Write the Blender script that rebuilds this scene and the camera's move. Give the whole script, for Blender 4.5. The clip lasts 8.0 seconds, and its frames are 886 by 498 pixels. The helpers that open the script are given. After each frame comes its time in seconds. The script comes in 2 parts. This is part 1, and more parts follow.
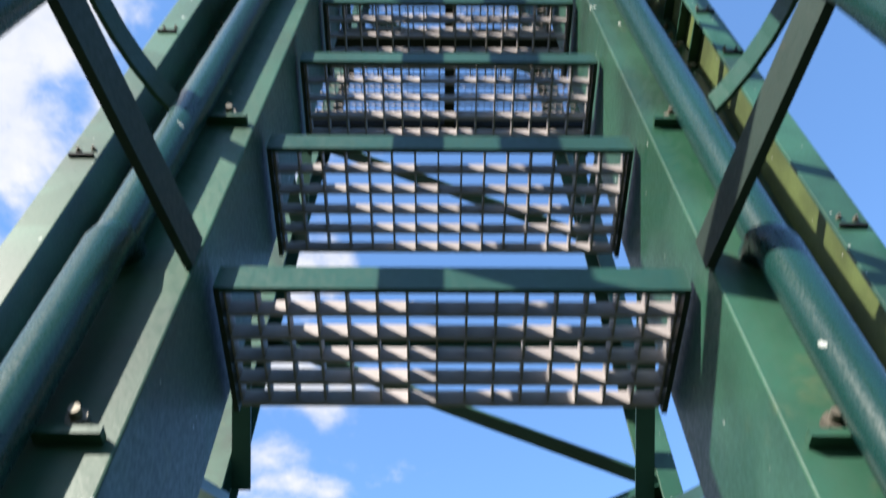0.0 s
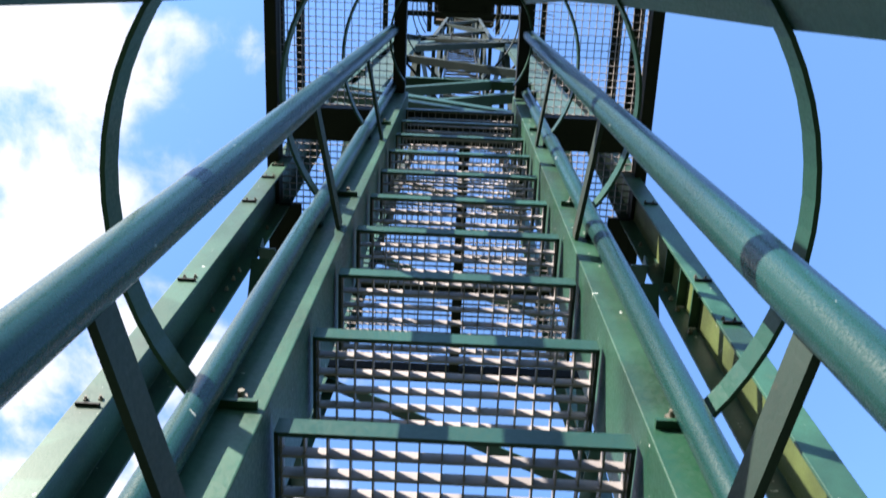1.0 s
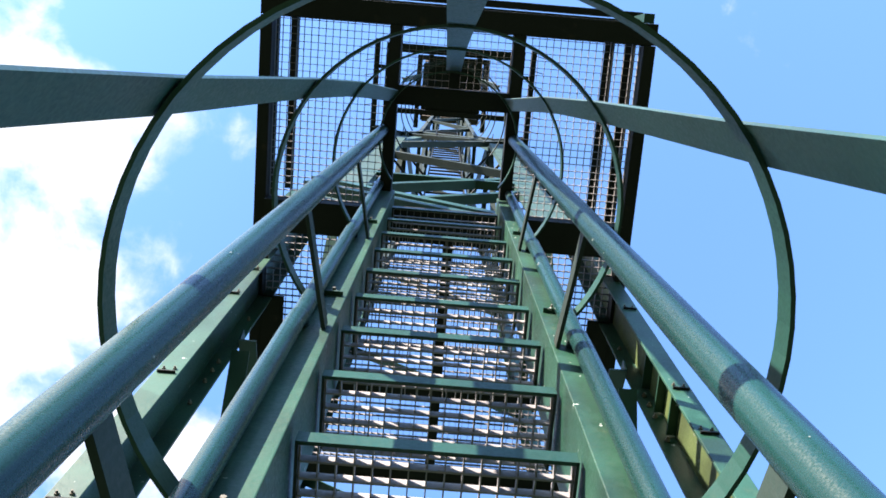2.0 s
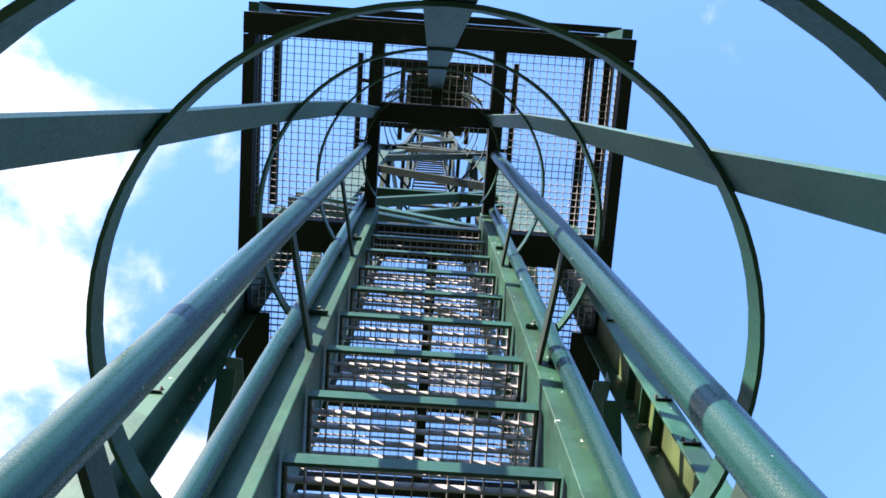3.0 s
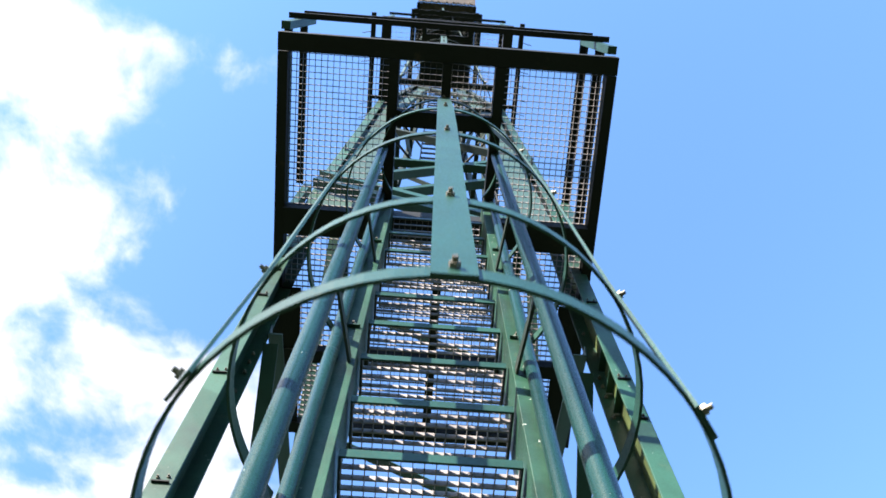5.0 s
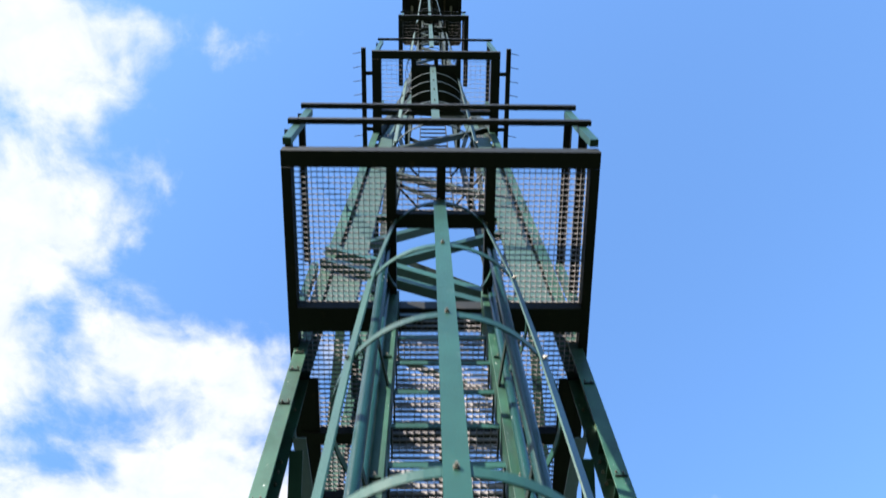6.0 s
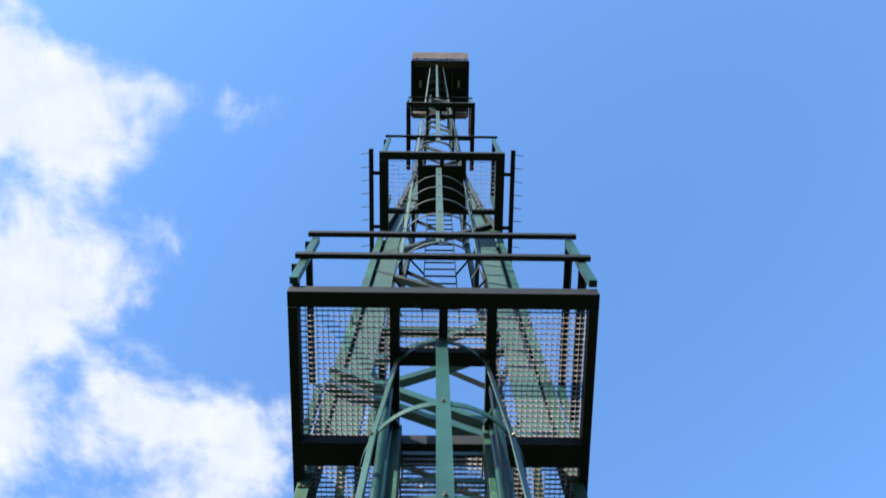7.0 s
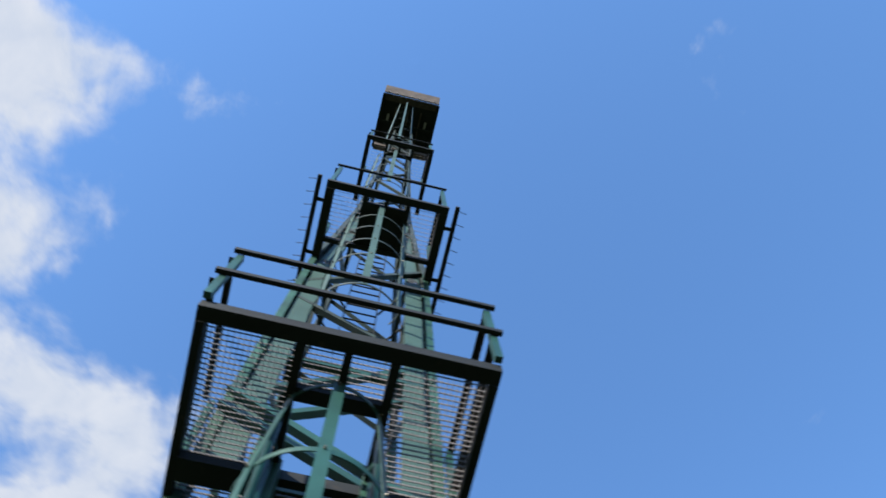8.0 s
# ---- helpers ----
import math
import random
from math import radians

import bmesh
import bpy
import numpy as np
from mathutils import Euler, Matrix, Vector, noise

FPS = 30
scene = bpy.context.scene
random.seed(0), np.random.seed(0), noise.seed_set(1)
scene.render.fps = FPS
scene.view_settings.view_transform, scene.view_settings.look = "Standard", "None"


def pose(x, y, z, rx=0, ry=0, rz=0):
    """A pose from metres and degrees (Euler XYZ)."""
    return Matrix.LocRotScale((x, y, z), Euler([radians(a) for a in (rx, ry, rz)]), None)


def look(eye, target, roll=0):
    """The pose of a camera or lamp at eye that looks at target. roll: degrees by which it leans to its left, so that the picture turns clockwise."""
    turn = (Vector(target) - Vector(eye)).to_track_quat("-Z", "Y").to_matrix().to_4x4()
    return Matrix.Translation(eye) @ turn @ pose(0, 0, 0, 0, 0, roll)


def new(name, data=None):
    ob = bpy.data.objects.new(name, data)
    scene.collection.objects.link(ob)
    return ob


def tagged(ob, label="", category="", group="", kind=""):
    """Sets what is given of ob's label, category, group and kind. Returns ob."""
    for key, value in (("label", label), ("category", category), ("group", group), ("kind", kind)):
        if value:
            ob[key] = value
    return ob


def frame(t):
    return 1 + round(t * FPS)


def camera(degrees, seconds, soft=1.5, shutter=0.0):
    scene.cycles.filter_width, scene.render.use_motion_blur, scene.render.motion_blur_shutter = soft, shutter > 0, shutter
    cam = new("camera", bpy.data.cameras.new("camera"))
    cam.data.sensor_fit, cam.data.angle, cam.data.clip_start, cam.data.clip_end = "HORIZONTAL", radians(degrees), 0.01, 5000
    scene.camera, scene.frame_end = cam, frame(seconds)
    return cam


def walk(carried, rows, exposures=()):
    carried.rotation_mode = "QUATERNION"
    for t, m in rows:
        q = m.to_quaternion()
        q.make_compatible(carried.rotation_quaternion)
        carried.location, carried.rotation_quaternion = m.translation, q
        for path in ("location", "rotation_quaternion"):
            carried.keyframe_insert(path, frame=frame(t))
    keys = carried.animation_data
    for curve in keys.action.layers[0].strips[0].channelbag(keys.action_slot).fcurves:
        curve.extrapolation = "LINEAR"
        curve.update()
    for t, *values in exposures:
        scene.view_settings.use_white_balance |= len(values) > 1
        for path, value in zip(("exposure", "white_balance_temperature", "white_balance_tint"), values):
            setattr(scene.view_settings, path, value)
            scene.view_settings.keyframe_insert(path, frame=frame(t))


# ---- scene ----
# ---- camera and its walk ----
cam = camera(54.8, 8.0, soft=1.6, shutter=0.4)
PATH = [
    (0, (-0.008, -0.455, 1.938), (-0.002, 0.642, 3.61), -0.0),
    (0.5, (-0.009, -0.503, 1.943), (-0.012, 0.313, 3.769), 2.4),
    (1, (-0.013, -0.533, 1.945), (-0.029, 0.085, 3.848), 4.0),
    (1.5, (-0.015, -0.548, 1.937), (-0.022, -0.052, 3.875), 4.7),
    (2, (-0.026, -0.566, 1.922), (-0.007, -0.157, 3.879), 2.0),
    (3.5, (-0.009, -0.617, 1.888), (0.04, -0.235, 3.851), -4.8),
    (4, (0.021, -0.67, 1.83), (0.037, -0.201, 3.775), -1.0),
    (4.2, (0.013, -0.702, 1.746), (0.019, -0.247, 3.693), 1.2),
    (5.3, (-0.057, -1.235, 1.273), (0.004, -0.589, 3.165), -1.0),
    (5.5, (-0.053, -1.385, 1.254), (0.009, -0.696, 3.131), -1.9),
    (6, (-0.079, -1.748, 1.269), (-0.038, -1.11, 3.164), -3.2),
    (6.5, (-0.114, -2.004, 1.275), (-0.042, -1.411, 3.184), -5.8),
    (7, (-0.056, -2.178, 1.285), (-0.034, -1.676, 3.22), -1.8),
    (7.5, (-0.007, -2.262, 1.272), (0.039, -1.827, 3.224), -3.7),
    (7.8, (0.001, -2.254, 1.3), (0.095, -1.843, 3.255), -6.1),
    (8, (0.004, -2.287, 1.249), (0.161, -1.89, 3.203), -8.1),
]
EXPOSURES = [(0.0, 1.72, 6900, 12), (0.5, 1.86, 6950, 13), (1.0, 2.12, 7000, 14), (1.5, 2.3, 7000, 14), (4.0, 2.38, 7000, 14), (5.5, 2.06, 6900, 12), (6.5, 1.75, 6650, 11), (7.5, 1.57, 6550, 10), (8.0, 1.36, 6500, 10)]
walk(cam, [(t, look(eye, target, roll)) for t, eye, target, roll in PATH], EXPOSURES)

# ---- world, sun ----
SUN_FROM = Vector((-0.555, -0.645, 0.43)).normalized()
world = bpy.data.worlds.new("sky")
scene.world = world
world.use_nodes = True


def build_sky():
    nt = world.node_tree
    n, l = nt.nodes, nt.links
    n.clear()
    out = n.new("ShaderNodeOutputWorld")
    sky = n.new("ShaderNodeTexSky")
    sky.sky_type, sky.sun_disc = "NISHITA", False
    sky.sun_elevation = math.asin(SUN_FROM.z)
    sky.sun_rotation = math.atan2(SUN_FROM.x, SUN_FROM.y)
    sky.altitude, sky.air_density, sky.dust_density, sky.ozone_density = 100, 1.2, 0.6, 1.5
    tint = n.new("ShaderNodeMix")
    tint.data_type, tint.blend_type = "RGBA", "MULTIPLY"
    tint.inputs[0].default_value = 1.0
    tint.inputs[7].default_value = (*SKY_TINT, 1)
    l.new(sky.outputs[0], tint.inputs[6])
    # clouds lie on a flat sheet: direction divided by its height
    geo = n.new("ShaderNodeTexCoord")
    sep = n.new("ShaderNodeSeparateXYZ")
    l.new(geo.outputs["Generated"], sep.inputs[0])

    def op(kind, a, b=None, c=None):
        m = n.new("ShaderNodeMath")
        m.operation = kind
        for q, v in enumerate((a, b, c)):
            if v is None:
                continue
            if isinstance(v, (int, float)):
                m.inputs[q].default_value = v
            else:
                l.new(v, m.inputs[q])
        return m.outputs[0]

    zz = op("MAXIMUM", sep.outputs[2], 0.05)
    u, v = op("DIVIDE", sep.outputs[0], zz), op("DIVIDE", sep.outputs[1], zz)
    sheet = n.new("ShaderNodeCombineXYZ")
    l.new(u, sheet.inputs[0]), l.new(v, sheet.inputs[1])

    def noise_at(scale, detail, rough, offset):
        mp = n.new("ShaderNodeMapping")
        mp.inputs["Location"].default_value = offset
        l.new(sheet.outputs[0], mp.inputs[0])
        t = n.new("ShaderNodeTexNoise")
        t.inputs["Scale"].default_value = scale
        t.inputs["Detail"].default_value = detail
        t.inputs["Roughness"].default_value = rough
        t.inputs["Distortion"].default_value = 0.3
        l.new(mp.outputs[0], t.inputs["Vector"])
        return t.outputs[0]

    big = noise_at(4.2, 7, 0.55, CLOUD_SHIFT)
    fine = noise_at(17.0, 6, 0.6, (4, 1, 0))
    # a cloud field to one side of the mast, clear sky on the other
    step = n.new("ShaderNodeMapRange")
    step.interpolation_type = "SMOOTHSTEP"
    for q, value in ((1, 0.30), (2, 0.50), (3, -0.40), (4, -0.195)):
        step.inputs[q].default_value = value
    l.new(v, step.inputs[0])
    side = op("MULTIPLY", op("SUBTRACT", step.outputs[0], u), 2.4)
    banks = op("COSINE", op("MULTIPLY", op("SUBTRACT", v, 0.09), 31.0))
    side = op("ADD", op("MINIMUM", op("MAXIMUM", side, -0.5), 0.12), op("MULTIPLY", banks, 0.13))
    d = op("ADD", side, op("MULTIPLY", op("SUBTRACT", big, 0.5), 1.9))
    d = op("ADD", d, op("MULTIPLY", op("SUBTRACT", fine, 0.5), 0.45))
    ramp = n.new("ShaderNodeMapRange")
    ramp.interpolation_type = "SMOOTHSTEP"
    ramp.inputs[1].default_value, ramp.inputs[2].default_value = -0.14, 0.24
    l.new(d, ramp.inputs[0])
    mix = n.new("ShaderNodeMix")
    mix.data_type = "RGBA"
    l.new(ramp.outputs[0], mix.inputs[0])
    l.new(tint.outputs[2], mix.inputs[6])
    shade = n.new("ShaderNodeMix")
    shade.data_type = "RGBA"
    shade.inputs[6].default_value = (*CLOUD_SHADE, 1)
    shade.inputs[7].default_value = (*CLOUD_LIGHT, 1)
    l.new(fine, shade.inputs[0])
    l.new(shade.outputs[2], mix.inputs[7])
    bg = n.new("ShaderNodeBackground")
    bg.inputs[1].default_value = SKY_STRENGTH
    l.new(mix.outputs[2], bg.inputs[0])
    l.new(bg.outputs[0], out.inputs[0])


SKY_STRENGTH = 0.07
SKY_TINT = (1.03, 1.47, 1.95)
CLOUD_SHIFT = (0.0, 0.0, 0.0)
CLOUD_SHADE, CLOUD_LIGHT = (2.75, 3.3, 4.3), (4.6, 4.75, 5.1)
build_sky()
sun = new("sun", bpy.data.lights.new("sun", "SUN"))
sun.data.energy, sun.data.angle, sun.data.color = 4.9, radians(0.5), (1.0, 0.96, 0.9)
sun.matrix_world = look(SUN_FROM * 60, (0, 0, 0))


# ---- materials ----
def material(name, base, rough, metal=0.0, spread=0.35, stain=None, stain_amount=0.5, grain=160.0, patch=2.2, bump=0.12, piece=0.0, spec=0.25, specks=0.0, repaint=None):
    """Paint or bare metal with patches, streaks, grain and fine relief."""
    m = bpy.data.materials.new(name)
    m.use_nodes = True
    n, l = m.node_tree.nodes, m.node_tree.links
    b = n["Principled BSDF"]
    b.inputs["Metallic"].default_value = metal
    b.inputs["Specular IOR Level"].default_value = spec
    tc = n.new("ShaderNodeNewGeometry")

    def tex(scale, detail, rough_):
        t = n.new("ShaderNodeTexNoise")
        t.inputs["Scale"].default_value, t.inputs["Detail"].default_value = scale, detail
        t.inputs["Roughness"].default_value = rough_
        l.new(tc.outputs["Position"], t.inputs["Vector"])
        return t.outputs[0]

    def ramp(src, a, b_, lo, hi):
        r = n.new("ShaderNodeMapRange")
        for q, v in zip((1, 2, 3, 4), (a, b_, lo, hi)):
            r.inputs[q].default_value = v
        l.new(src, r.inputs[0])
        return r.outputs[0]

    def blend(kind, fac, a, c):
        x = n.new("ShaderNodeMix")
        x.data_type, x.blend_type = "RGBA", kind
        for q, v in ((0, fac), (6, a), (7, c)):
            if isinstance(v, (int, float)):
                x.inputs[q].default_value = v
            elif isinstance(v, tuple):
                x.inputs[q].default_value = (*v, 1)
            else:
                l.new(v, x.inputs[q])
        return x.outputs[2]

    patches, fine = tex(patch, 4, 0.6), tex(grain, 5, 0.65)
    dark = tuple(c * (1 - spread) for c in base)
    light = tuple(min(1, c * (1 + spread)) for c in base)
    col = blend("MIX", ramp(patches, 0.35, 0.65, 0, 1), dark, light)
    col = blend("MIX", ramp(fine, 0.3, 0.7, 0.0, 0.25), col, tuple(c * 0.75 for c in base))
    if stain:
        spots = tex(9.0, 6, 0.7)
        col = blend("MIX", ramp(spots, 0.60, 0.72, 0, stain_amount), col, stain)
    if repaint:
        col = blend("MIX", ramp(tex(4.5, 2, 0.4), 0.56, 0.60, 0, 0.75), col, repaint)
    if specks:
        col = blend("MIX", ramp(tex(52.0, 2, 0.5), 0.742, 0.755, 0, specks), col, (0.5, 0.52, 0.5))
    if piece:
        oi = n.new("ShaderNodeObjectInfo")
        col = blend("MULTIPLY", 1.0, col, blend("MIX", oi.outputs["Random"], (1 - piece,) * 3, (1.0, 1.0, 1.0)))
    l.new(col, b.inputs["Base Color"])
    l.new(ramp(fine, 0.3, 0.7, max(0.05, rough - 0.1), min(1, rough + 0.12)), b.inputs["Roughness"])
    bp = n.new("ShaderNodeBump")
    bp.inputs["Strength"].default_value, bp.inputs["Distance"].default_value = bump, 0.002
    l.new(fine, bp.inputs["Height"])
    l.new(bp.outputs[0], b.inputs["Normal"])
    return m


GREEN = material("green_paint", (0.011, 0.046, 0.035), 0.38, spread=0.28, stain=(0.04, 0.075, 0.06), stain_amount=0.45, piece=0.15, spec=0.35)
GREEN_WORN = material("worn_green_paint", (0.0125, 0.048, 0.030), 0.46, spread=0.5, stain=(0.055, 0.075, 0.04), stain_amount=0.6, patch=3.5, spec=0.35, specks=0.6, repaint=(0.004, 0.036, 0.018))
ALGAE = material("algae_stained_green_paint", (0.052, 0.072, 0.022), 0.6, spread=0.4, stain=(0.095, 0.10, 0.035), stain_amount=0.6, patch=4.0, spec=0.3, specks=0.4)
RAIL = material("glossy_green_paint", (0.0042, 0.027, 0.0245), 0.27, spread=0.25, stain=(0.009, 0.034, 0.03), stain_amount=0.4, grain=420.0, bump=0.015, spec=0.4, specks=0.5)
# near-black copy of the green paint: shade under the beams put into colour
DARK = material("shade_dark_green_paint", (0.008, 0.0095, 0.009), 0.6, spread=0.35, stain=(0.038, 0.028, 0.018), stain_amount=0.5, spec=0.2)
GALV = material("galvanised_steel", (0.225, 0.208, 0.205), 0.55, metal=0.0, spread=0.3, stain=(0.20, 0.14, 0.11), stain_amount=0.5, piece=0.15)
# platform gratings: darker and browner than the galvanised treads
GALV_DARK = material("darker_galvanised_steel", (0.135, 0.122, 0.115), 0.6, spread=0.35, stain=(0.12, 0.075, 0.05), stain_amount=0.6, piece=0.15)
# darker stained green; puts shade into the colour of rail posts and upper hoops
UPPER = material("stained_shaded_green_paint", (0.013, 0.024, 0.0195), 0.55, spread=0.35, stain=(0.065, 0.05, 0.036), stain_amount=0.5, spec=0.3)
TRAY = material("faded_green_paint", (0.028, 0.06, 0.05), 0.5, spread=0.2, stain=(0.09, 0.08, 0.06))
BOLT = material("zinc_bolt", (0.13, 0.12, 0.10), 0.5, metal=0.5, spread=0.3, stain=(0.15, 0.09, 0.045))
PANEL = material("weathered_panel", (0.05, 0.038, 0.031), 0.75, spread=0.45, stain=(0.11, 0.075, 0.05))
BLACK = material("black_cable", (0.015, 0.015, 0.017), 0.6, spread=0.2)
GRASS = material("grass", (0.028, 0.042, 0.016), 0.9, spread=0.45, stain=(0.06, 0.05, 0.03), patch=0.4, grain=25)


# ---- mesh tools ----
class Form:
    """Collects the corners and faces of one mesh."""

    def __init__(self):
        self.v, self.f, self.smooth = [], [], []

    def add(self, verts, faces, smooth=False):
        o = len(self.v)
        self.v += [tuple(p) for p in verts]
        self.f += [tuple(o + q for q in f) for f in faces]
        self.smooth += [smooth] * len(faces)
        return self

    def box(self, x0, x1, y0, y1, z0, z1):
        p = [(x, y, z) for z in (z0, z1) for y in (y0, y1) for x in (x0, x1)]
        return self.add(p, [(0, 2, 3, 1), (4, 5, 7, 6), (0, 1, 5, 4), (2, 6, 7, 3), (0, 4, 6, 2), (1, 3, 7, 5)])

    def sweep(self, profile, frames, smooth=False, closed=False):
        """A closed profile (u, v) carried along frames (origin, u axis, v axis)."""
        n = len(profile)
        verts = [Vector(o) + Vector(a) * u + Vector(b) * v for o, a, b in frames for u, v in profile]
        m = len(frames)
        faces = []
        for s in range(m if closed else m - 1):
            t = (s + 1) % m
            faces += [(s * n + q, s * n + (q + 1) % n, t * n + (q + 1) % n, t * n + q) for q in range(n)]
        self.add(verts, faces, smooth)
        if not closed:
            self.add(verts[:n], [tuple(reversed(range(n)))])
            self.add(verts[-n:], [tuple(range(n))])
        return self

    def prism(self, profile, p0, p1, u, smooth=False):
        """A profile extruded from p0 to p1; u is the profile's first axis."""
        d = (Vector(p1) - Vector(p0)).normalized()
        u = (Vector(u) - d * d.dot(Vector(u))).normalized()
        w = d.cross(u)
        return self.sweep(profile, [(p0, u, w), (p1, u, w)], smooth)

    def flat(self, p0, p1, u, width, thick):
        a, b = width / 2, thick / 2
        return self.prism([(-a, -b), (a, -b), (a, b), (-a, b)], p0, p1, u)

    def tube(self, p0, p1, r, n=16):
        d = (Vector(p1) - Vector(p0)).normalized()
        u = d.orthogonal()
        return self.prism([(r * math.cos(2 * math.pi * q / n), r * math.sin(2 * math.pi * q / n)) for q in range(n)], p0, p1, u, True)

    def angle(self, p0, p1, u, leg, thick):
        """An L section: one leg along u, the other along d x u."""
        return self.prism([(0, 0), (leg, 0), (leg, thick), (thick, thick), (thick, leg), (0, leg)], p0, p1, u)

    def channel(self, p0, p1, u, depth, flange, thick):
        """A U section: web along u (centred), flanges to d x u."""
        h, t = depth / 2, thick
        return self.prism([(-h, 0), (h, 0), (h, flange), (h - t, flange), (h - t, t), (-h + t, t), (-h + t, flange), (-h, flange)], p0, p1, u)

    def hexagon(self, c, d, r, h):
        d = Vector(d).normalized()
        c = Vector(c)
        pr = [(r * math.cos(math.pi * q / 3), r * math.sin(math.pi * q / 3)) for q in range(6)]
        return self.prism(pr, c, c + d * h, d.orthogonal())

    def mesh(self, name, mat):
        me = bpy.data.meshes.new(name)
        me.from_pydata(self.v, [], self.f)
        me.polygons.foreach_set("use_smooth", self.smooth)
        me.materials.append(mat)
        me.update()
        return me


def part(name, form, mat, parent, label="", bevel=0.0, at=None):
    data = form if isinstance(form, bpy.types.Mesh) else form.mesh(name, mat)
    ob = new(name, data)
    ob.parent = parent
    if at:
        ob.location = at
    if bevel:
        bv = ob.modifiers.new("edge", "BEVEL")
        bv.width, bv.segments, bv.limit_method, bv.angle_limit = bevel, 2, "ANGLE", radians(50)
    return tagged(ob, label) if label else ob


def thing(name, label, category, at=(0, 0, 0), group="", kind=""):
    ob = new(name)
    ob.location = at
    ob.empty_display_size = 0.2
    return tagged(ob, label, category, group, kind)


def bolt_mesh():
    f = Form()
    f.hexagon((0, 0, 0), (0, -1, 0), 0.0085, 0.007)
    f.tube((0, -0.007, 0), (0, -0.015, 0), 0.0045, 8)
    return f.mesh("bolt", BOLT)


BOLT_MESH = bolt_mesh()


def bolt(parent, p, turn=0.0):
    ob = part("bolt", BOLT_MESH, BOLT, parent, at=p)
    ob.rotation_euler = (0, 0, radians(turn))
    return ob


def grating(form, x0, x1, y0, y1, z, px, py, depth=0.023, thick=0.003, rim=True):
    """Bars both ways between the edges, top at z."""
    nx, ny = max(1, round((x1 - x0) / px)), max(1, round((y1 - y0) / py))
    for q in range(0 if rim else 1, nx + 1 if rim else nx):
        x = x0 + (x1 - x0) * q / nx
        form.box(x - thick * 0.33, x + thick * 0.33, y0, y1, z - depth * 0.8, z)
    for q in range(0 if rim else 1, ny + 1 if rim else ny):
        y = y0 + (y1 - y0) * q / ny
        form.box(x0, x1, y - thick / 2, y + thick / 2, z - depth, z - 0.001)


# ---- ground ----
def ground():
    f = Form()
    f.add([(-2500, -2500, 0), (2500, -2500, 0), (2500, 2500, 0), (-2500, 2500, 0)], [(0, 1, 2, 3)])
    ob = new("ground", f.mesh("ground", GRASS))
    tagged(ob, "flat green grass round the foot of the mast", "ground", kind="structure")


ground()

# ---- main sizes ----
MID_Y = 1.1
P1, P2, P3, P4 = 5.59, 10.95, 17.6, 38.9
STEP, TREAD_Z = 0.28, 3.7
LADDER_W, LADDER_X = 0.224, 0.003


def along(table, z):
    """Straight steps through a table of (height, value)."""
    for (z0, w0), (z1, w1) in zip(table, table[1:]):
        if z <= z1:
            return w0 + (w1 - w0) * max(0.0, z - z0) / (z1 - z0)
    return table[-1][1]


# half the mast's width, and where its front face stands, by height
TAPER = [(0, 0.803), (5.6, 0.80), (6.6, 0.75), (8.5, 0.725), (11.2, 0.695), (13, 0.62), (17, 0.52), (25, 0.44), (38.8, 0.40)]
FACE = [(0, 0.53), (5.6, 0.285), (6.6, 0.12), (11.2, 0.10), (13, 0.25), (17, 0.515), (25, 0.595), (38.8, 0.635)]


def corner(sx, sy, z):
    w = along(TAPER, z)
    y = along(FACE, z) if sy < 0 else MID_Y + w + 0.065
    return Vector((sx * w + max(0.0, z - 6) * 0.0035, y, z))


# ---- the mast ----
def leg_fittings(leg, sx):
    """Ribs and bolts of the splice inside the channel, and short step irons on its front flange."""
    x = sx * 0.801
    for zc in (1.9, 2.1, 2.3, 4.49, 4.66, 4.86) if sx > 0 else ():
        y = along(FACE, zc)
        s = Form().box(min(x - sx * 0.01, x - sx * 0.04), max(x - sx * 0.01, x - sx * 0.04), y + 0.012, y + 0.185, zc - 0.004, zc + 0.004)
        part("splice_rib", s, GREEN_WORN, leg)
    for zc in (2.0, 2.15, 4.45, 4.62, 4.71, 4.79, 5.25):
        bolt(leg, (x - sx * 0.045, along(FACE, zc) + 0.188, zc))
    for zc in (2.6, 3.55, 4.24, 5.0, 5.33, 5.52) if sx < 0 else (2.6, 3.3, 4.115, 4.416, 5.197):
        y = along(FACE, zc)
        s = Form().box(x - sx * 0.036 - 0.026, x - sx * 0.036 + 0.026, y - 0.009, y - 0.001, zc - 0.003, zc + 0.003)
        part("step_iron", s, DARK, leg)
        bolt(leg, (x - sx * 0.052, y - 0.001, zc + 0.03)).scale = (0.7, 0.7, 0.7)
        bolt(leg, (x - sx * 0.022, y - 0.001, zc + 0.024)).scale = (0.7, 0.7, 0.7)


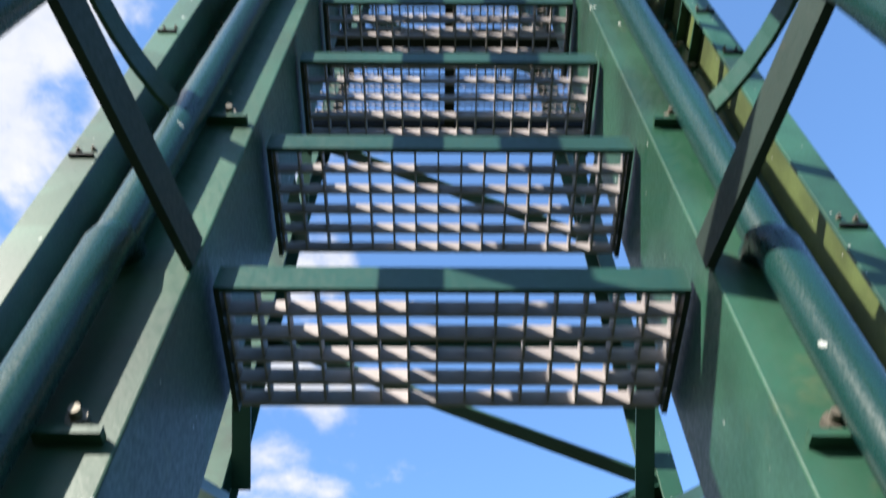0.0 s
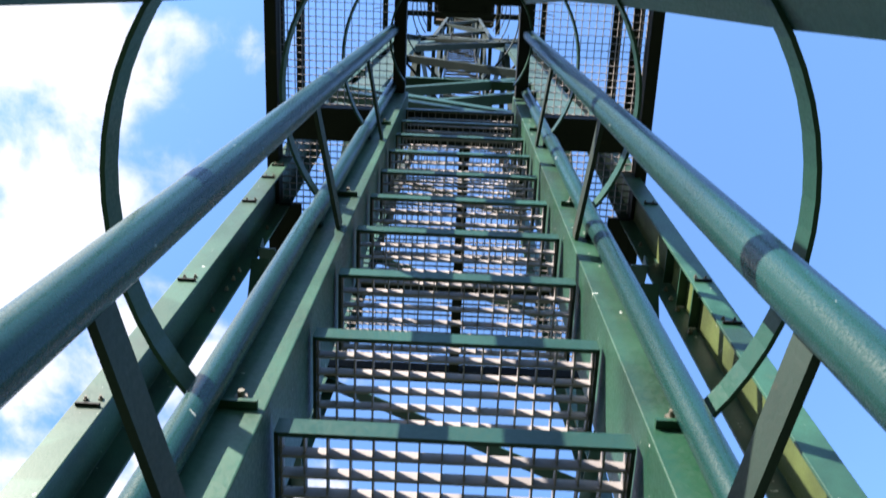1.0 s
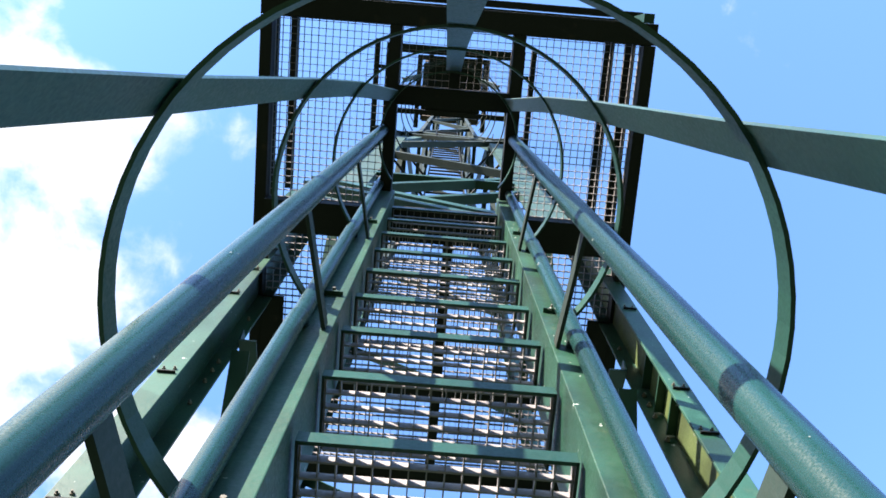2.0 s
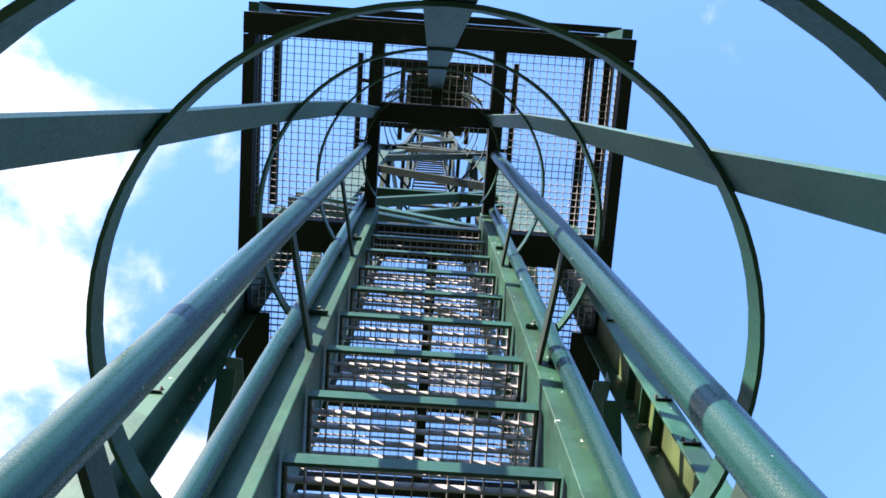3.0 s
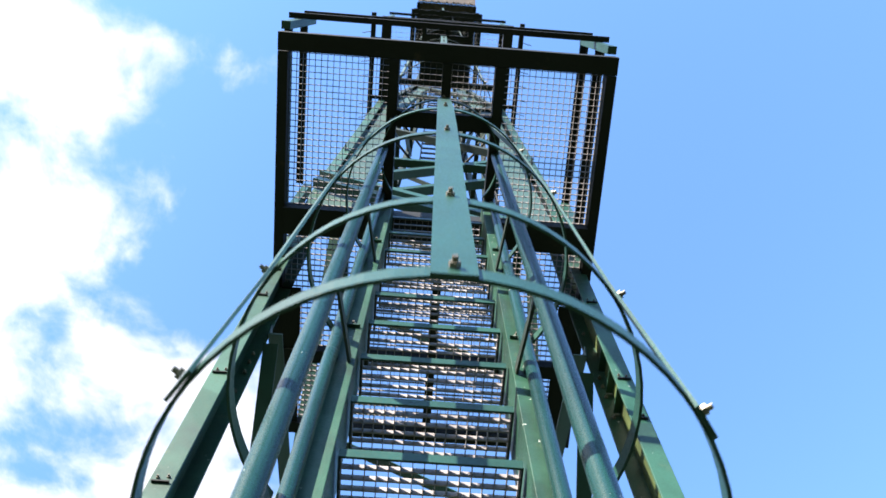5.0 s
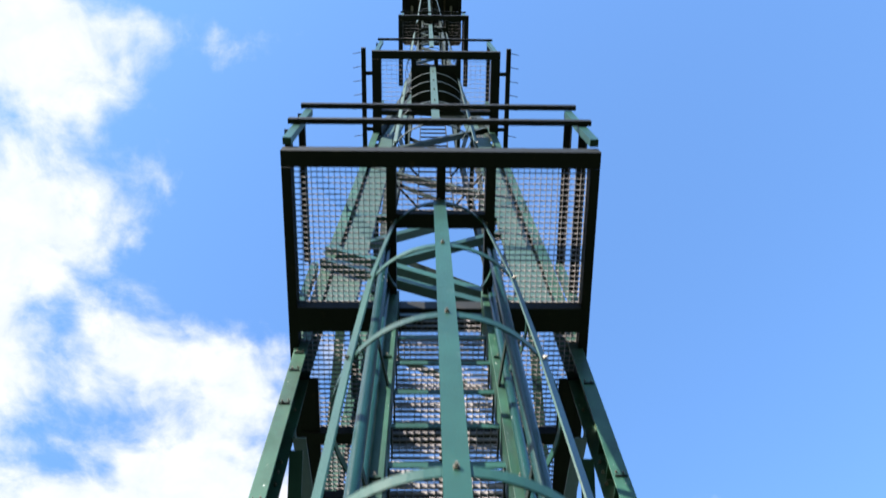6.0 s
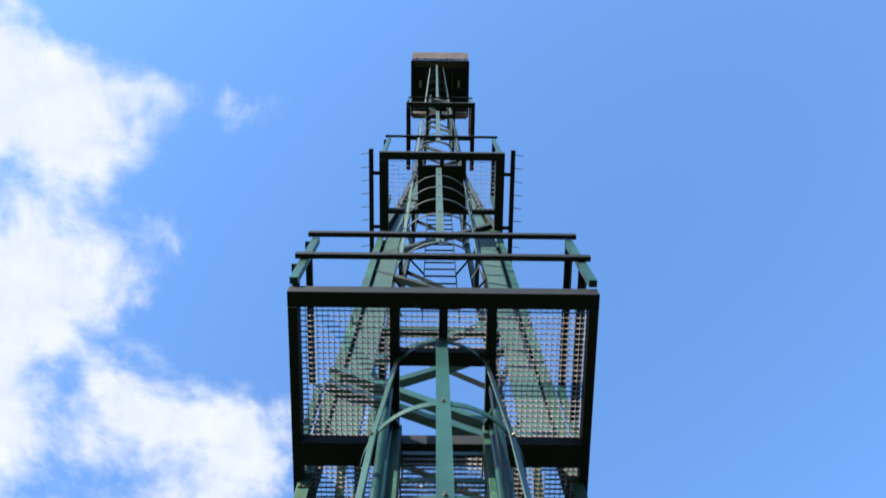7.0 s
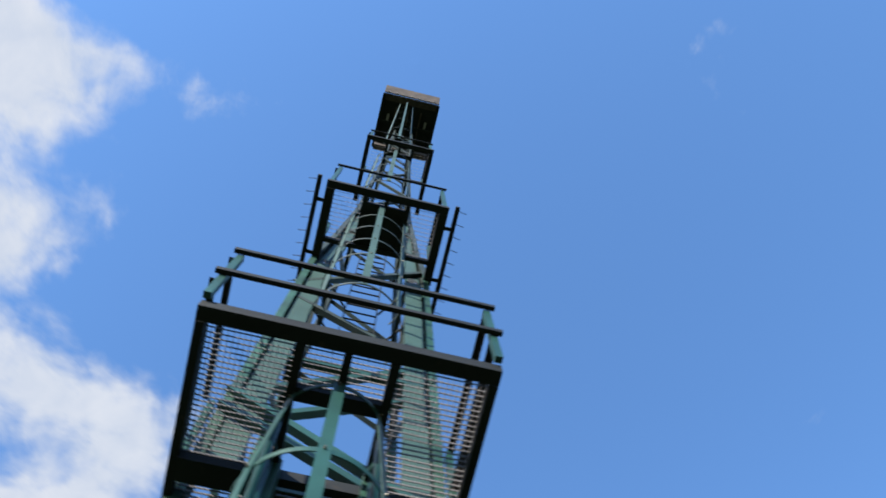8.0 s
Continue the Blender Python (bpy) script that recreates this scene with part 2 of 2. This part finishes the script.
def mast():
    t = thing("lattice_mast", "tall dark green painted steel lattice mast standing on grass", "mast")
    cuts = [z for z, w in TAPER]
    for sx in (-1, 1):
        for sy in (-1, 1):
            for z0, z1 in zip(cuts, cuts[1:]):
                f = Form()
                a, b = corner(sx, sy, z0), corner(sx, sy, z1)
                # a channel with its back outwards and its flanges turned in
                depth = 0.2 if z0 < 9 else 0.16
                off = Vector((0, -sy * depth / 2, 0))
                u = (0, 1, 0) if sx > 0 else (0, -1, 0)
                f.channel(a + off, b + off, u, depth, 0.072 if z0 < 9 else 0.07, 0.009)
                leg = part("leg", f, GREEN_WORN if z0 < 9 else UPPER, t, bevel=0.002)
                if z0 < 9 and sx > 0:
                    # the sheltered inner side of the web has grown algae
                    leg.data.materials.append(ALGAE)
                    leg.data.polygons[4].material_index = 1
                if sy < 0 and z0 == 0:
                    leg_fittings(leg, sx)

    def brace(a, b, inward, size, up=1, off=0.03):
        inward = Vector(inward)
        if (b - a).cross(Vector((0, 0, up))).dot(inward) < 0:
            a, b = b, a
        part("diagonal_brace", Form().angle(a + inward * off, b + inward * off, (0, 0, up), size, 0.007), GREEN if max(a.z, b.z) < 9 else UPPER, t)

    # front face, open where the ladder runs, laced above the first platform
    for zl, zr in ((6.38, 7.5), (6.8, 8.15), (7.7, 7.66), (9.4, 8.1), (9.85, 11.6), (14.2, 12.8), (17.3, 14.6), (17.5, 19.7), (22.1, 19.9), (22.3, 24.6), (27, 24.8), (27.2, 29.6), (32.2, 29.8), (32.4, 35), (37.5, 35.2)):
        brace(corner(-1, -1, zl), corner(1, -1, zr), (0, 1, 0), 0.06)
    # two short braces come down to the rear beam of the lowest platform
    for a, b in (((-0.755, 0.07, 6.46), (0.31, 0.07, 5.665)), ((-0.755, 0.08, 6.74), (0.54, 0.08, 5.69))):
        part("diagonal_brace", Form().angle(b, a, (0, 0, 1), 0.06, 0.007), GREEN, t)
    # rear face and sides
    zs = [0.35, 1.6, 2.4, 3.2, 4.0, 4.82, 5.6, 6.6, 7.7, 8.9, 10.2, 11.6, 13.1, 14.7, 16.4, 18.2, 20.1, 22.1, 24.2, 26.4, 28.7, 31.1, 33.6, 36.2, 38.7]
    for q, (z0, z1) in enumerate(zip(zs, zs[1:])):
        e = 1 if q % 2 else -1
        if z1 <= P1 or q % 2 == 0:
            brace(corner(-e, 1, z0), corner(e, 1, z1), (0, -1, 0), 0.07)
        if q % 2 == 0 and z1 <= P1:
            brace(corner(-1, 1, z1), corner(1, 1, z1), (0, -1, 0), 0.06, -1, 0.04)
    zs = zs[6::2]
    for q, (z0, z1) in enumerate(zip(zs, zs[1:])):
        e = 1 if q % 2 else -1
        for sx in (-1, 1):
            brace(corner(sx, -e, z0), corner(sx, e, z1), (-sx, 0, 0), 0.065)
            brace(corner(sx, -1, z1), corner(sx, 1, z1), (-sx, 0, 0), 0.06, -1, 0.04)
    # below the first platform the sides are laced in a zigzag, front knot and rear knot by turns
    for sx, pairs in ((1, ((4.95, 5.5), (4.78, 3.9), (2.95, 3.8), (2.85, 1.9), (0.95, 1.8))), (-1, ((4.95, 5.5), (4.85, 3.95), (3.0, 3.85), (2.9, 1.95), (1.0, 1.85)))):
        for zf, zr in pairs:
            brace(corner(sx, -1, zf) + Vector((0, 0.16, 0)), corner(sx, 1, zr) - Vector((0, 0.1, 0)), (-sx, 0, 0), 0.065, off=0.075)
    return t


mast()


# ---- ladder with grating treads and hand rails ----
def tread_meshes():
    w = LADDER_W - 0.008
    g, nose, ends = Form(), Form(), Form()
    grating(g, -w + 0.006, w - 0.006, 0.006, 0.148, 0.012, 0.0288, 0.029, depth=0.022)
    nose.box(-w, w, -0.003, 0.003, -0.018, 0.016)
    ends.box(-w, -w + 0.005, -0.002, 0.15, -0.018, 0.014)
    right = Form().box(w - 0.005, w, -0.002, 0.15, -0.018, 0.014)
    return g.mesh("grating", GALV), nose.mesh("nosing", GREEN), ends.mesh("end_plate", UPPER), right.mesh("end_plate", UPPER)


def grab_bar(x, z0, z1):
    """An upright tube that stands off the stringer and turns in to it at its top."""
    r, y0, y1 = 0.0195, -0.034, -0.06
    path = [(y1 + 0.004, z0), (y1 - 0.002, z1 - 0.03), (y1 + 0.002, z1 - 0.014), (y0 - 0.013, z1 - 0.003), (y0, z1)]
    ring = [(r * math.cos(math.pi * q / 9), r * math.sin(math.pi * q / 9)) for q in range(18)]
    frames = []
    for q, (y, z) in enumerate(path):
        a, b = path[max(0, q - 1)], path[min(len(path) - 1, q + 1)]
        d = Vector((0, b[0] - a[0], b[1] - a[1])).normalized()
        frames.append(((x, y, z), (1, 0, 0), d.cross(Vector((1, 0, 0)))))
    return Form().sweep(ring, frames, True)


def ladder():
    t = thing("ladder", "steep green steel ladder with galvanised grating treads", "ladder")
    top = P1 + 0.05
    for sx in (-1, 1):
        f = Form()
        # stringer: channel, web to the treads, flanges turned out
        u = (0, -1, 0) if sx > 0 else (0, 1, 0)
        x = LADDER_X + sx * LADDER_W
        f.channel((x, 0.055, 0.0), (x, 0.055, top), u, 0.18, 0.065, 0.007)
        st = part("stringer", f, GREEN_WORN, t, bevel=0.002)
        # bolted clips
        for z in (0.9, 1.77, 2.35, 2.845, 3.845, 4.81):
            b = Form().box(x + sx * 0.032 - 0.023, x + sx * 0.032 + 0.023, -0.047, -0.036, z - 0.011, z - 0.004)
            part("clip", b, GREEN_WORN, st)
            bolt(st, (x + sx * 0.032, -0.036, z + 0.008))
        # grab bars on the stringer's face, each with bent ends, and the outer hand rail on flat posts
        xi = sx * 0.282 - 0.006
        posts = (1.5, 2.565, 3.59, 4.54)
        for z0, z1 in zip((0.4,) + posts, posts + (top + 0.14,)):
            part("grab_bar", grab_bar(xi, z0 - 0.012, z1 + 0.004), RAIL, t)
        xh = sx * 0.279 - 0.008
        part("hand_rail", Form().tube((xh, -0.296, 1.0), (xh, -0.296, P1 + 0.02), 0.0232, 24), RAIL, t)
        # posts take the darker green: shade on their faces is in the colour
        for z in posts:
            p = Form().flat((sx * (0.225 if z < 3 else 0.237), -0.038, z), (xh - sx * 0.006, -0.28, z - 0.015), (0, 0, 1), 0.04, 0.008)
            part("rail_post", p, UPPER, t)
    g, nose, left, right = tread_meshes()
    for k in range(-12, 7):
        z = TREAD_Z + STEP * k
        tr = part("tread", nose, GREEN, t, at=(LADDER_X, 0, z))
        part("grating", g, GALV, tr, "galvanised steel grating")
        part("end_plate", left, UPPER, tr)
        part("end_plate", right, UPPER, tr)
    return t


ladder()


# ---- safety cage ----
def hoop_mesh(r, paint):
    """A flat bar bent to most of a circle, its ends bolted to the ladder."""
    e = math.asin(0.245 / 0.40)
    frames = []
    n = 48
    for q in range(n + 1):
        a = -e + (math.pi + 2 * e) * q / n
        out = Vector((math.cos(a), -math.sin(a), 0))
        frames.append((Vector((-0.006, -0.27, 0)) + out * r, (0, 0, 1), out))
    f = Form()
    f.sweep([(-0.02, -0.003), (0.02, -0.003), (0.02, 0.003), (-0.02, 0.003)], frames)
    return f.mesh("hoop", paint)


def cage(hoops, z_top, label, hoop_paint, strip_paint):
    """Hoops given as (height, radius), joined by three upright strips."""
    t = thing("safety_cage", label, "ladder cage", group="ladder cages")
    c = Vector((-0.008, -0.27, 0))
    for z, r in hoops:
        part("hoop", hoop_mesh(r, hoop_paint), hoop_paint, t, at=(0, 0, z))
    nodes = [(hoops[0][0] - 0.03, hoops[0][1])] + hoops[1:] + [(z_top, hoops[-1][1])]
    for turn, width in ((0, 0.062), (-54, 0.056), (54, 0.056)):
        out = Vector((math.sin(radians(turn)), -math.cos(radians(turn)), 0))
        side = Vector((math.cos(radians(turn)), math.sin(radians(turn)), 0))
        h = width / 2
        f = Form().sweep([(-h, -0.003), (h, -0.003), (h, 0.003), (-h, 0.003)], [(c + out * (r + 0.0065) + Vector((0, 0, z)), side, out) for z, r in nodes])
        part("cage_strip", f, strip_paint, t)
        for z, r in hoops:
            bolt(t, c + out * (r + 0.01) + Vector((0, 0, z)), turn)
    return t


cage([(2.41, 0.425), (2.905, 0.406), (3.83, 0.39), (4.63, 0.362), (5.55, 0.29)], P1 - 0.01, "green flat-bar safety cage round the ladder", GREEN, GREEN)


# ---- platforms ----
def platform(z, x, y0, y1, hatch, label, closed=False, beam=0.1, side=0.05, back=0.17, edge=0.0, px=0.0305, py=0.0305, shift=0.0, rail=(0.47, 1.0, 0.03, 0.08)):
    t = thing("platform", label, "platform", at=(shift, 0, z), group="mast platforms")
    # outer beams; the shade on their undersides is in the near-black paint
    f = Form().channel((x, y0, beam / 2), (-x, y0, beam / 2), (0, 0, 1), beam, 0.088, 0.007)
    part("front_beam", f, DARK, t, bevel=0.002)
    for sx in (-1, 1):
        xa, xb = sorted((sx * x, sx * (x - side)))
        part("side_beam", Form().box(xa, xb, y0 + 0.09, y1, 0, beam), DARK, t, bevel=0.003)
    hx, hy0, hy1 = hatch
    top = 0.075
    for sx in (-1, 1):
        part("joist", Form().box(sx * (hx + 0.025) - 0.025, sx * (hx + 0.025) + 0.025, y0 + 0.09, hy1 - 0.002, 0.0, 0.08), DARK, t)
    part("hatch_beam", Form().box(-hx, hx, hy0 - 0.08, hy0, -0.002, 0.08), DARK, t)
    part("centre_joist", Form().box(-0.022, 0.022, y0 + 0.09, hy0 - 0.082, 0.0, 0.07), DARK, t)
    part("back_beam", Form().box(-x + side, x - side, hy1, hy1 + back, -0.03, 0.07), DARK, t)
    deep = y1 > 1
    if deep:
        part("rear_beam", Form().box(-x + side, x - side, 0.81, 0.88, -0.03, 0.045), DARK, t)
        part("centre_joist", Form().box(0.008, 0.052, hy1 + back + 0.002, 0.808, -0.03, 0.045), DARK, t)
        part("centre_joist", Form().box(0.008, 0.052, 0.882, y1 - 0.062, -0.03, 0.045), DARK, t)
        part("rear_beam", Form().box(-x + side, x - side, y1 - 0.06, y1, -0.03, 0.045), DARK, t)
    # grating panels

    def panel(xa, xb, ya, yb):
        f = Form()
        grating(f, xa, xb, ya, yb, top, px, py, 0.02, 0.0022)
        part("grating_panel", f, GALV_DARK, t, "darker galvanised steel grating")

    for sx in (-1, 1):
        xa, xb = sorted((sx * (hx + 0.052), sx * (x - side - 0.004)))
        panel(xa, xb, y0 + 0.065, hy1 - 0.002)
        if deep:
            panel(xa, xb, hy1 + back + 0.005, y1)
    panel(-hx + 0.002, -0.024, y0 + 0.065, hy0 - 0.082)
    panel(0.024, hx - 0.002, y0 + 0.065, hy0 - 0.082)
    if deep:
        panel(-hx - 0.05, hx + 0.05, hy1 + back + 0.005, y1)
    if edge:
        for sx in (-1, 1):
            xa, xb = sorted((sx * (x - side - 0.001), sx * (x - side - edge)))
            part("edge_plate", Form().box(xa, xb, 0.47, y1, -0.012, -0.002), DARK, t)
    if closed:
        part("hatch_cover", Form().box(-hx, hx, hy0, hy1, 0.03, 0.05), DARK, t)
    # guard rails stand a little outside the beams, in the same shade-darkened paint
    zm, zt, o, oy = rail
    for sx in (-1, 1):
        for yy in (y0 - oy + 0.012, hy1 + 0.1):
            part("guard_post", Form().box(sx * (x + o - 0.05) - 0.022, sx * (x + o - 0.05) + 0.022, yy + (0.02 if yy < hy1 else 0), yy + 0.06, beam + 0.002, zt), GREEN, t)
        for zz in (zt, zm) if zm else (zt,):
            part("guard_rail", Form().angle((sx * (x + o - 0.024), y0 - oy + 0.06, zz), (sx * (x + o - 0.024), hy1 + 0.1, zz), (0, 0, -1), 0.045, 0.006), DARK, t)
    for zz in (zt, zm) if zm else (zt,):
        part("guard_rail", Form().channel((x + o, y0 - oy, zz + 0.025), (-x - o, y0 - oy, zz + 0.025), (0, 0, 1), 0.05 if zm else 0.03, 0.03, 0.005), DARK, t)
    return t


platform(P1, 0.826, -0.822, 1.3, (0.235, -0.408, 0.037), "lowest mast platform of shade-darkened steel beams and galvanised grating", edge=0.1, back=0.14)
platform(P2, 0.715, -0.80, 0.15, (0.225, -0.567, -0.14), "middle mast platform with a closed hatch", closed=True, side=0.1, back=0.05, shift=0.03, rail=(0, 1.4, 0.01, 0.02), px=0.06, py=0.05)
platform(P3, 0.65, -0.80, 0.5, (0.225, -0.5, -0.14), "upper mast platform of shade-darkened steel", side=0.08, back=0.05, shift=0.05, rail=(0, 1.3, 0.0, 0.0), px=0.08, py=0.06)
# upper hoops are painted darker for their shaded undersides, strips stay pale
cage([(z, 0.36) for z in (7.45, 8.47, 9.11, 9.74, 10.4)], P2 - 0.02, "safety cage with shade-darkened hoops below the middle platform", UPPER, TRAY)
cage([(z, 0.36) for z in (13.2, 14.2, 15.2, 16.2, 17.2)], P3 - 0.02, "safety cage with shade-darkened hoops below the upper platform", UPPER, TRAY)
cage([(z, 0.34) for z in (20.5, 24, 27.5, 31, 34.5)], P4, "safety cage with shade-darkened hoops on the upper mast", UPPER, TRAY)


def rung_ladder(z0, z1, y0, y1, label):
    """A plain ladder inside the mast: two flat stringers and round rungs."""
    t = thing("rung_ladder", label, "ladder")
    for sx in (-1, 1):
        part("stringer", Form().flat((sx * 0.18 + 0.02, y0, z0), (sx * 0.18 + 0.02, y1, z1), (0, 1, 0), 0.05, 0.01), DARK, t)
        for z in (9.35, 10.6):
            part("stand_off", Form().tube((sx * 0.18 + 0.02, 0.54, z), (sx * 0.5, 0.17, z), 0.012, 8), DARK, t)
    n = int((z1 - z0) / 0.28)
    rung = Form().tube((-0.175, 0, 0), (0.175, 0, 0), 0.011, 8).mesh("rung", DARK)
    for q in range(1, n):
        f = q / n
        part("rung", rung, DARK, t, at=(0.02, y0 + (y1 - y0) * f, z0 + (z1 - z0) * f))


rung_ladder(9.1, P3 - 0.3, 0.54, 0.5, "tall dark steel rung ladder inside the mast")


def loose_cable():
    """A thin cable that hangs in a slack bow beside the upper ladder."""
    c = bpy.data.curves.new("cable", "CURVE")
    c.dimensions, c.bevel_depth, c.bevel_resolution = "3D", 0.008, 2
    sp = c.splines.new("BEZIER")
    pts = ((0.40, 0.34, P2 - 0.1), (0.45, 0.30, 9.3), (0.38, 0.28, 8.2), (0.44, 0.3, 7.3), (0.38, 0.36, 6.3), (0.42, 0.5, P1 + 0.075))
    sp.bezier_points.add(len(pts) - 1)
    for p, co in zip(sp.bezier_points, pts):
        p.co, p.handle_left_type, p.handle_right_type = co, "AUTO", "AUTO"
    c.materials.append(BLACK)
    tagged(new("loose_cable", c), "thin black cable hanging slack inside the mast", "cable")


loose_cable()


def spiked_beam(sx):
    """A tube along the platform's side with thin rods sticking out."""
    t = thing("spiked_beam", "dark tube with thin outward rods beside the middle platform", "antenna", at=(0.03, 0, P2), group="spiked beams")
    part("beam_tube", Form().box(sx * 0.81 - 0.025, sx * 0.81 + 0.025, -0.83, 0.5, 0.02, 0.08), DARK, t, bevel=0.004)
    for y in (-0.55, 0.08):
        a, b = sorted((sx * 0.714, sx * 0.787))
        part("bracket", Form().box(a, b, y - 0.02, y + 0.02, 0.03, 0.06), DARK, t)
    for q in range(9):
        y = -0.78 + 0.155 * q
        part("rod", Form().tube((sx * 0.83, y, 0.05), (sx * 0.93, y + 0.02, 0.07), 0.004, 6), DARK, t)


spiked_beam(-1)
spiked_beam(1)


def cable_tray(sx):
    t = thing("cable_tray", "faded green vertical cable tray on the mast", "cable tray", group="cable trays")
    f = Form()
    x = sx * 0.58
    f.channel((x, 0.15, P1 + 0.2), (x * 0.9 + 0.02, 0.14, P2 - 0.1), (1, 0, 0), 0.18, 0.05, 0.004)
    part("tray", f, TRAY, t)
    g = Form().channel((x * 0.9 + 0.02, 0.2, P2 + 0.2), (x * 0.6 + 0.06, 0.6, P3 - 0.1), (1, 0, 0), 0.16, 0.05, 0.004)
    part("tray", g, TRAY, t)
    for q in range(4):
        dx = (q - 1.5) * 0.03
        part("cable", Form().tube((x + dx, 0.18, P1 + 0.098), (x * 0.9 + 0.02 + dx, 0.2, P2 + 0.3), 0.011, 8), BLACK, t)


cable_tray(-1)
cable_tray(1)


def head():
    t = thing("head_platform", "broad weathered panel-clad platform at the mast head", "platform")
    x0, x1, y0, y1 = -1.07, 1.35, -0.8, 1.6
    # deck and beams seen from below: their shade is in the near-black paint
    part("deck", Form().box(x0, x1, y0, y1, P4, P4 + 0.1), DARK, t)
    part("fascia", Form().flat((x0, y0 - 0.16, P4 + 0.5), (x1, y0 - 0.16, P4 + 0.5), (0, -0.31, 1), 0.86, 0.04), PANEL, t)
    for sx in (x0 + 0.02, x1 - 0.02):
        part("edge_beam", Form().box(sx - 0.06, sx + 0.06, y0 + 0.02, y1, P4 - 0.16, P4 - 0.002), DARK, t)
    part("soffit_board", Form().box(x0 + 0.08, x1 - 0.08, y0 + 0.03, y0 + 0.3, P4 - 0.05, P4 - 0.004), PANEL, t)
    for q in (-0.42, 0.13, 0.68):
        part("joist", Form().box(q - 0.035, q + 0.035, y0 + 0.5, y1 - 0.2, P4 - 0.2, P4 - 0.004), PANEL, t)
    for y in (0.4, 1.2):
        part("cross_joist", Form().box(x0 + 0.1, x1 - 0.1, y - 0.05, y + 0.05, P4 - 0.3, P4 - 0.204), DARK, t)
    for q in (-0.85, -0.5, -0.22, 0.13, 0.42, 0.6, 0.88, 1.12):
        part("lamp_bracket", Form().box(q - 0.05, q + 0.05, y0 - 0.1, y0 - 0.02, P4 - 0.16, P4 - 0.004), GALV, t)
    for q in (-0.7, 0.95):
        part("lamp_bracket", Form().box(q - 0.05, q + 0.05, y0 + 0.85, y0 + 1.15, P4 - 0.16, P4 - 0.004), GALV, t)
    # lower rear apron under the deck
    part("apron", Form().box(x0 + 0.06, x1 - 0.06, y1 - 0.25, y1 - 0.02, P4 - 1.2, P4 - 0.2), PANEL, t)


head()
